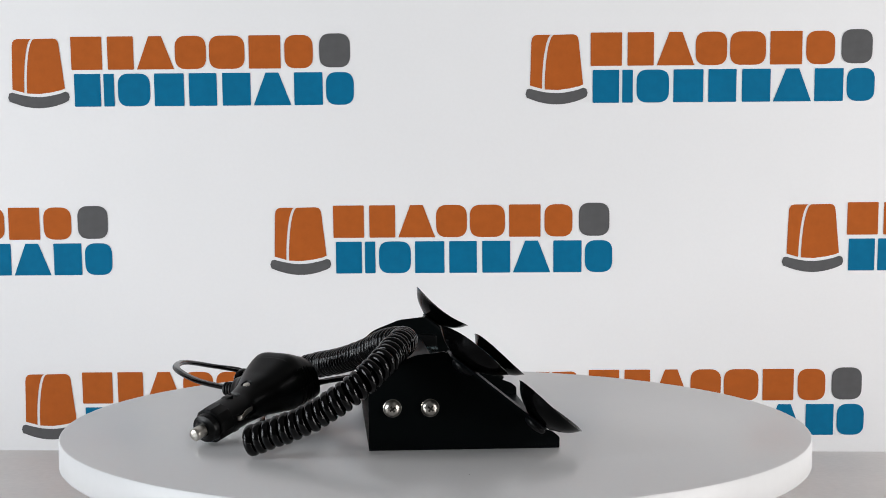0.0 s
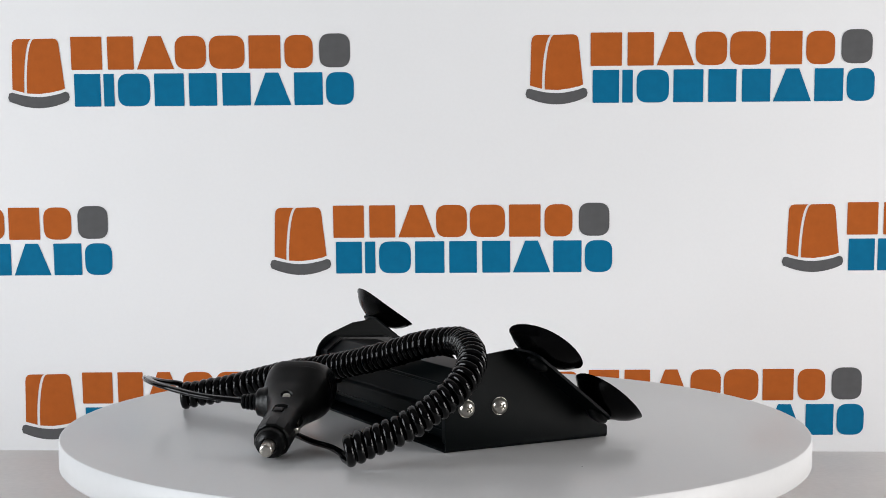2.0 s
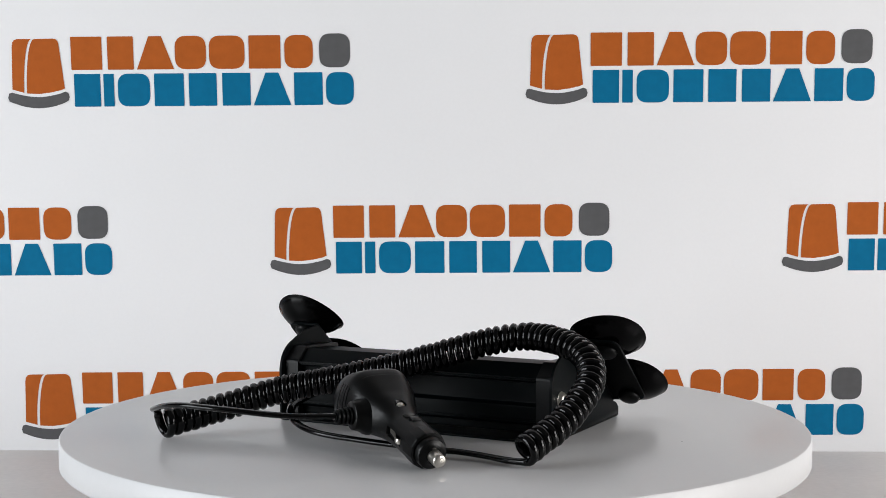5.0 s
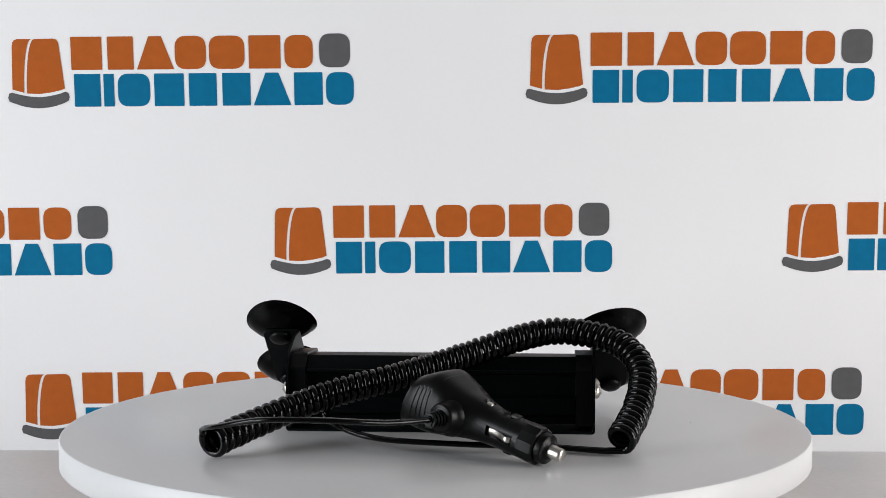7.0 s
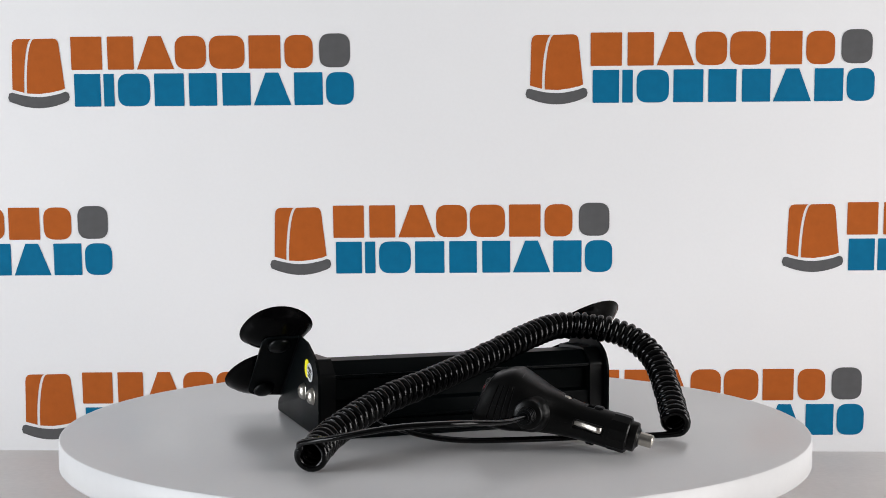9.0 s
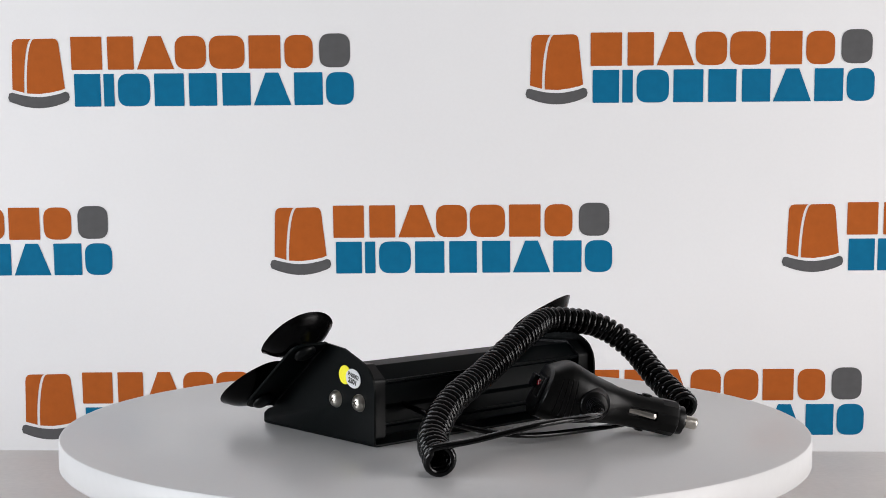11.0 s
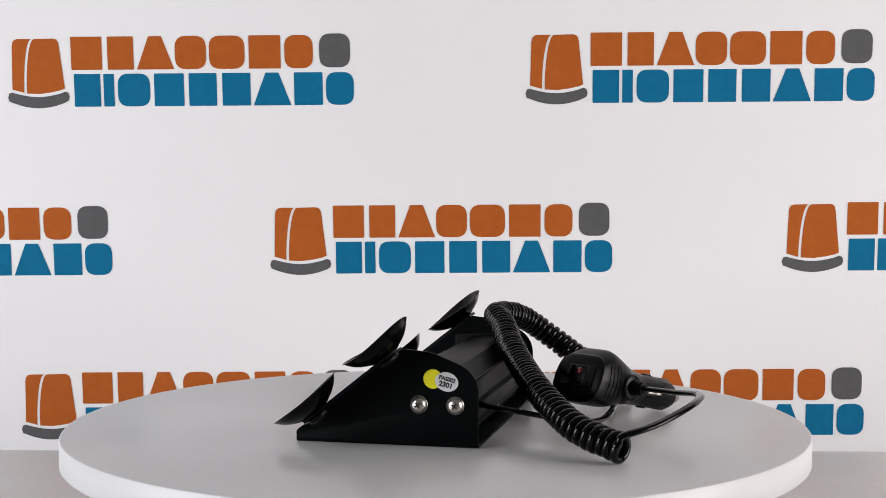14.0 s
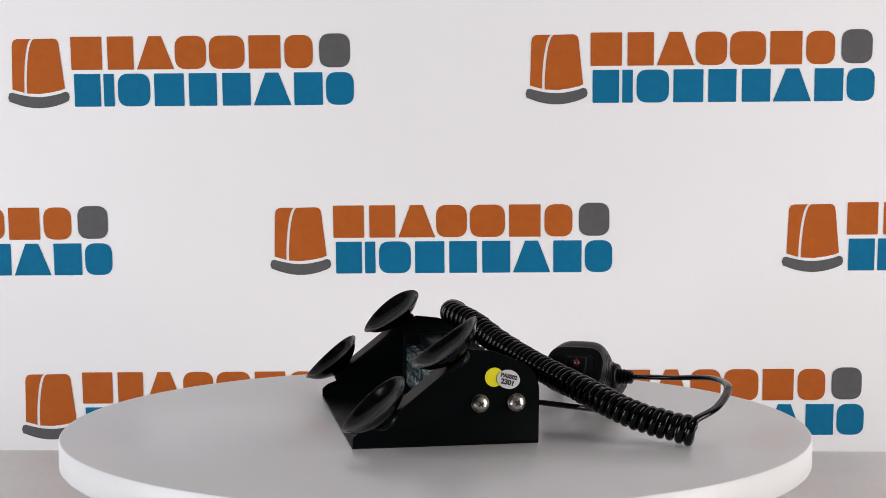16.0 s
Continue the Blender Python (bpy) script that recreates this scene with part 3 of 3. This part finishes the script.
def plug_body(n=96):
    """The moulded body: a round neck that swells into a slanted block, with slots, pockets and grip grooves sunk into it."""
    places = list(np.arange(0.0262, 0.085, 0.0006)) + list(np.arange(0.085, 0.1058, 0.00033)) + [0.1058]
    rings = []
    for x in places:
        near = np.linspace(x - 0.002, x + 0.002, 9)
        w, top, low, e, taper = [float(np.mean(np.interp(near, BODY_X, [b[k] for b in BODY]))) for k in range(1, 6)]
        rings.append((x, w, top, low, e, taper))
    rings += [(0.1065, rings[-1][1] - 0.0006, rings[-1][2] - 0.0006, rings[-1][3] - 0.0006, 0.55, 0.22), (0.1070, rings[-1][1] - 0.0022, rings[-1][2] - 0.0022, rings[-1][3] - 0.0022, 0.55, 0.22)]
    bm, made = bmesh.new(), []
    for x, w, top, low, e, taper in rings:
        slant = 0.22 * min(1, max(0, (x - 0.088) / 0.017))
        ring = []
        for k in range(n):
            a = 2 * math.pi * k / n
            c, s = math.cos(a), math.sin(a)
            h = top if s > 0 else low
            z = h * math.copysign(abs(s) ** e, s)
            y = w * math.copysign(abs(c) ** e, c) * (1 - taper * abs(z / h) ** 1.6)
            if 0.0302 < x < 0.0488 and abs(z) < 0.0028:
                y -= math.copysign(0.0022, y)
            if 0.0352 < x < 0.0442 and abs(y) < 0.0042 and z > 0:
                z -= 0.0017
            if (x - 0.0570) ** 2 + y * y < 0.0032 ** 2 and z > 0:
                z -= 0.0022
            if -0.66 < z / h < 0.60 and any(abs(x - g) < 0.0004 for g in (0.0876, 0.0912, 0.0948, 0.0984)):
                y -= math.copysign(0.0005, y)
            ring.append(bm.verts.new((x - slant * z, y, z)))
        made.append(ring)
    for a, b in zip(made, made[1:]):
        for k in range(n):
            j = (k + 1) % n
            bm.faces.new((a[k], a[j], b[j], b[k]))
    bm.faces.new(made[0])
    bm.faces.new(made[-1][::-1])
    return bm


def build_plug():
    part("tip", revolve(bmesh.new(), [(0, 0), (0.0029, 0.00005), (0.0036, 0.0004), (0.0040, 0.0010), (0.0041, 0.0018), (0.0041, 0.0110), (0, 0.0110)], 28, TO_X), M_INOX, plug, "nickel-plated contact tip", smooth=50)
    part("nose", revolve(bmesh.new(), [(0, 0.0085), (0.0052, 0.0085), (0.0060, 0.0092), (0.0068, 0.0098), (0.0088, 0.0104), (0.0092, 0.0112), (0.0092, 0.0160), (0.0085, 0.0164), (0, 0.0164)], 36, TO_X), M_PLUG, plug, "black plastic nose ring", smooth=40)
    part("collar", revolve(bmesh.new(), [(0, 0.0150), (0.0104, 0.0150), (0.0113, 0.0158), (0.0116, 0.0170), (0.0116, 0.0262), (0.0112, 0.0268), (0, 0.0268)], 12, TO_X @ pose(0, 0, 0, 0, 0, 15)), M_PLUG, plug, "faceted black collar", smooth=20)
    body = part("body", plug_body(), M_PLUG, plug, "ribbed black plastic plug body", smooth=32)
    xs = [0.050 + 0.0555 * k / 40 for k in range(41)]
    seam = [(x, np.interp(x, BODY_X, BODY_Y) + 0.00006, 0.00022, 0.6, -0.0008) for x in xs]
    part("seam", loft(seam, 12), M_DARK, body, "fine moulding seam")
    # slanted end panel with rocker switch and indicator
    rear = pose(0.1070, 0, -0.0006, 0, -12.4, 0)
    face = rear @ Matrix(((0, 0, 1, 0), (1, 0, 0, 0), (0, 1, 0, 0), (0, 0, 0, 1)))
    outer = rounded([(-0.0156, -0.0116), (0.0156, -0.0116), (0.0140, 0.0112), (-0.0140, 0.0112)], [0.003] * 4, 5)
    panel = part("switch_panel", prism(bmesh.new(), outer, -0.0002, 0.0010, face, 0.0003, 1), M_CAP, plug, "black switch panel")
    # A thin raised plate whose colour stands in for a shaded recess.
    well = rounded([(-0.0132, -0.0050), (0.0098, -0.0050), (0.0098, 0.0094), (-0.0126, 0.0094)], [0.0006] * 4, 3)
    part("switch_well", prism(bmesh.new(), well, 0.0009, 0.0013, face, 0.0001, 1), M_DARK, panel, "dark plate painted as recess shade round the switch")
    part("rocker_switch", box(bmesh.new(), 0.0010, 0.0052, -0.0122, -0.0036, 0.0002, 0.0084, 0.0008, rear), M_CAP, panel, "black rocker switch")
    part("indicator_frame", box(bmesh.new(), 0.0010, 0.0022, -0.0030, 0.0086, -0.0040, 0.0088, 0.0004, rear), M_PLUG, panel)
    lamp_m = rear @ Matrix(((0, 0, 1, 0.0020), (1, 0, 0, 0.0028), (0, 1, 0, 0.0048), (0, 0, 0, 1)))
    part("indicator", revolve(bmesh.new(), [(0, 0.0016), (0.0012, 0.0015), (0.0021, 0.0010), (0.0024, 0.0), (0, 0.0)], 20, lamp_m), M_RED, panel, "small dark red indicator lamp", smooth=60)
    # sprung contacts lie in slots on both sides
    for s in (-1, 1):
        # A dark strip on the slot's floor, painted in for its shade.
        slot = part("contact_slot", box(bmesh.new(), 0.0303, 0.0488, s * 0.0090 - 0.0003, s * 0.0090 + 0.0003, -0.0026, 0.0026), M_DARK, plug)
        bend = [(0.0482, 0.0090), (0.0440, 0.0093), (0.0390, 0.0104), (0.0350, 0.0122), (0.0328, 0.0127), (0.0311, 0.0118), (0.0307, 0.0098)]
        bm = tube(bmesh.new(), spline([Vector((x, s * y, 0)) for x, y in bend], 36), 0.0017, 12, 0.26)
        part("spring_contact", bm, M_INOX, slot, "bright sprung side contact", smooth=60)
    # latch tabs above and below, and the screw in its hole
    part("latch", box(bmesh.new(), 0.0335, 0.0395, -0.0030, 0.0030, 0.0092, 0.0122, 0.0013), M_PLUG, plug)
    part("latch", box(bmesh.new(), 0.0345, 0.0400, -0.0028, 0.0028, -0.0124, -0.0098, 0.0012), M_PLUG, plug)
    sm = pose(0.0570, 0, 0.0112, 0, -12, 0)
    part("screw", revolve(bmesh.new(), [(0, 0.0017), (0.0012, 0.0016), (0.0022, 0.0012), (0.0026, 0.0004), (0, 0.0004)], 20, sm), M_INOX, plug, "small bright screw", smooth=60)
    # strain relief on the side
    rm = Matrix.Translation((0.0748, 0.012, -0.0005)) @ Matrix(((1, 0, 0, 0), (0, 0, 1, 0), (0, 1, 0, 0), (0, 0, 0, 1)))
    part("cable_boss", revolve(bmesh.new(), [(0, 0), (0.0125, 0.0010), (0.0118, 0.0040), (0.0105, 0.0058), (0.0096, 0.0076), (0.0091, 0.0094), (0.0088, 0.0108), (0.0080, 0.0114), (0, 0.0115)], 32, rm), M_PLUG, plug, smooth=50)
    prof = [(0, 0.0112), (0.0046, 0.0112)]
    z = 0.0118
    for k in range(4):
        r = 0.0056 - 0.0003 * k
        prof += [(r - 0.0002, z), (r, z + 0.0003), (r, z + 0.0014), (r - 0.0002, z + 0.0017), (r - 0.0016, z + 0.0018), (r - 0.0016, z + 0.0025)]
        z += 0.0026
    prof += [(0.0030, z), (0, z)]
    part("strain_relief", revolve(bmesh.new(), prof, 24, rm), M_CAP, plug, "ribbed rubber strain relief", smooth=30)


build_plug()


# ---- movement ----
def motions():
    """The turntable carries everything that lies on it round its axis."""
    things = ((light, LIGHT_POSE), (cord, pose(-0.09, 0, 0)), (plug, PLUG_POSE))
    walk(turntable, [(k * 0.5, pose(0, -0.0065, TABLE_Z, 0, 0, turn(k * 0.5))) for k in range(33)])
    for thing, start in things:
        rows = []
        for k in range(33):
            t = k * 0.5
            rows.append((t, pose(0, 0, 0, 0, 0, turn(t)) @ start))
        walk(thing, rows)


motions()
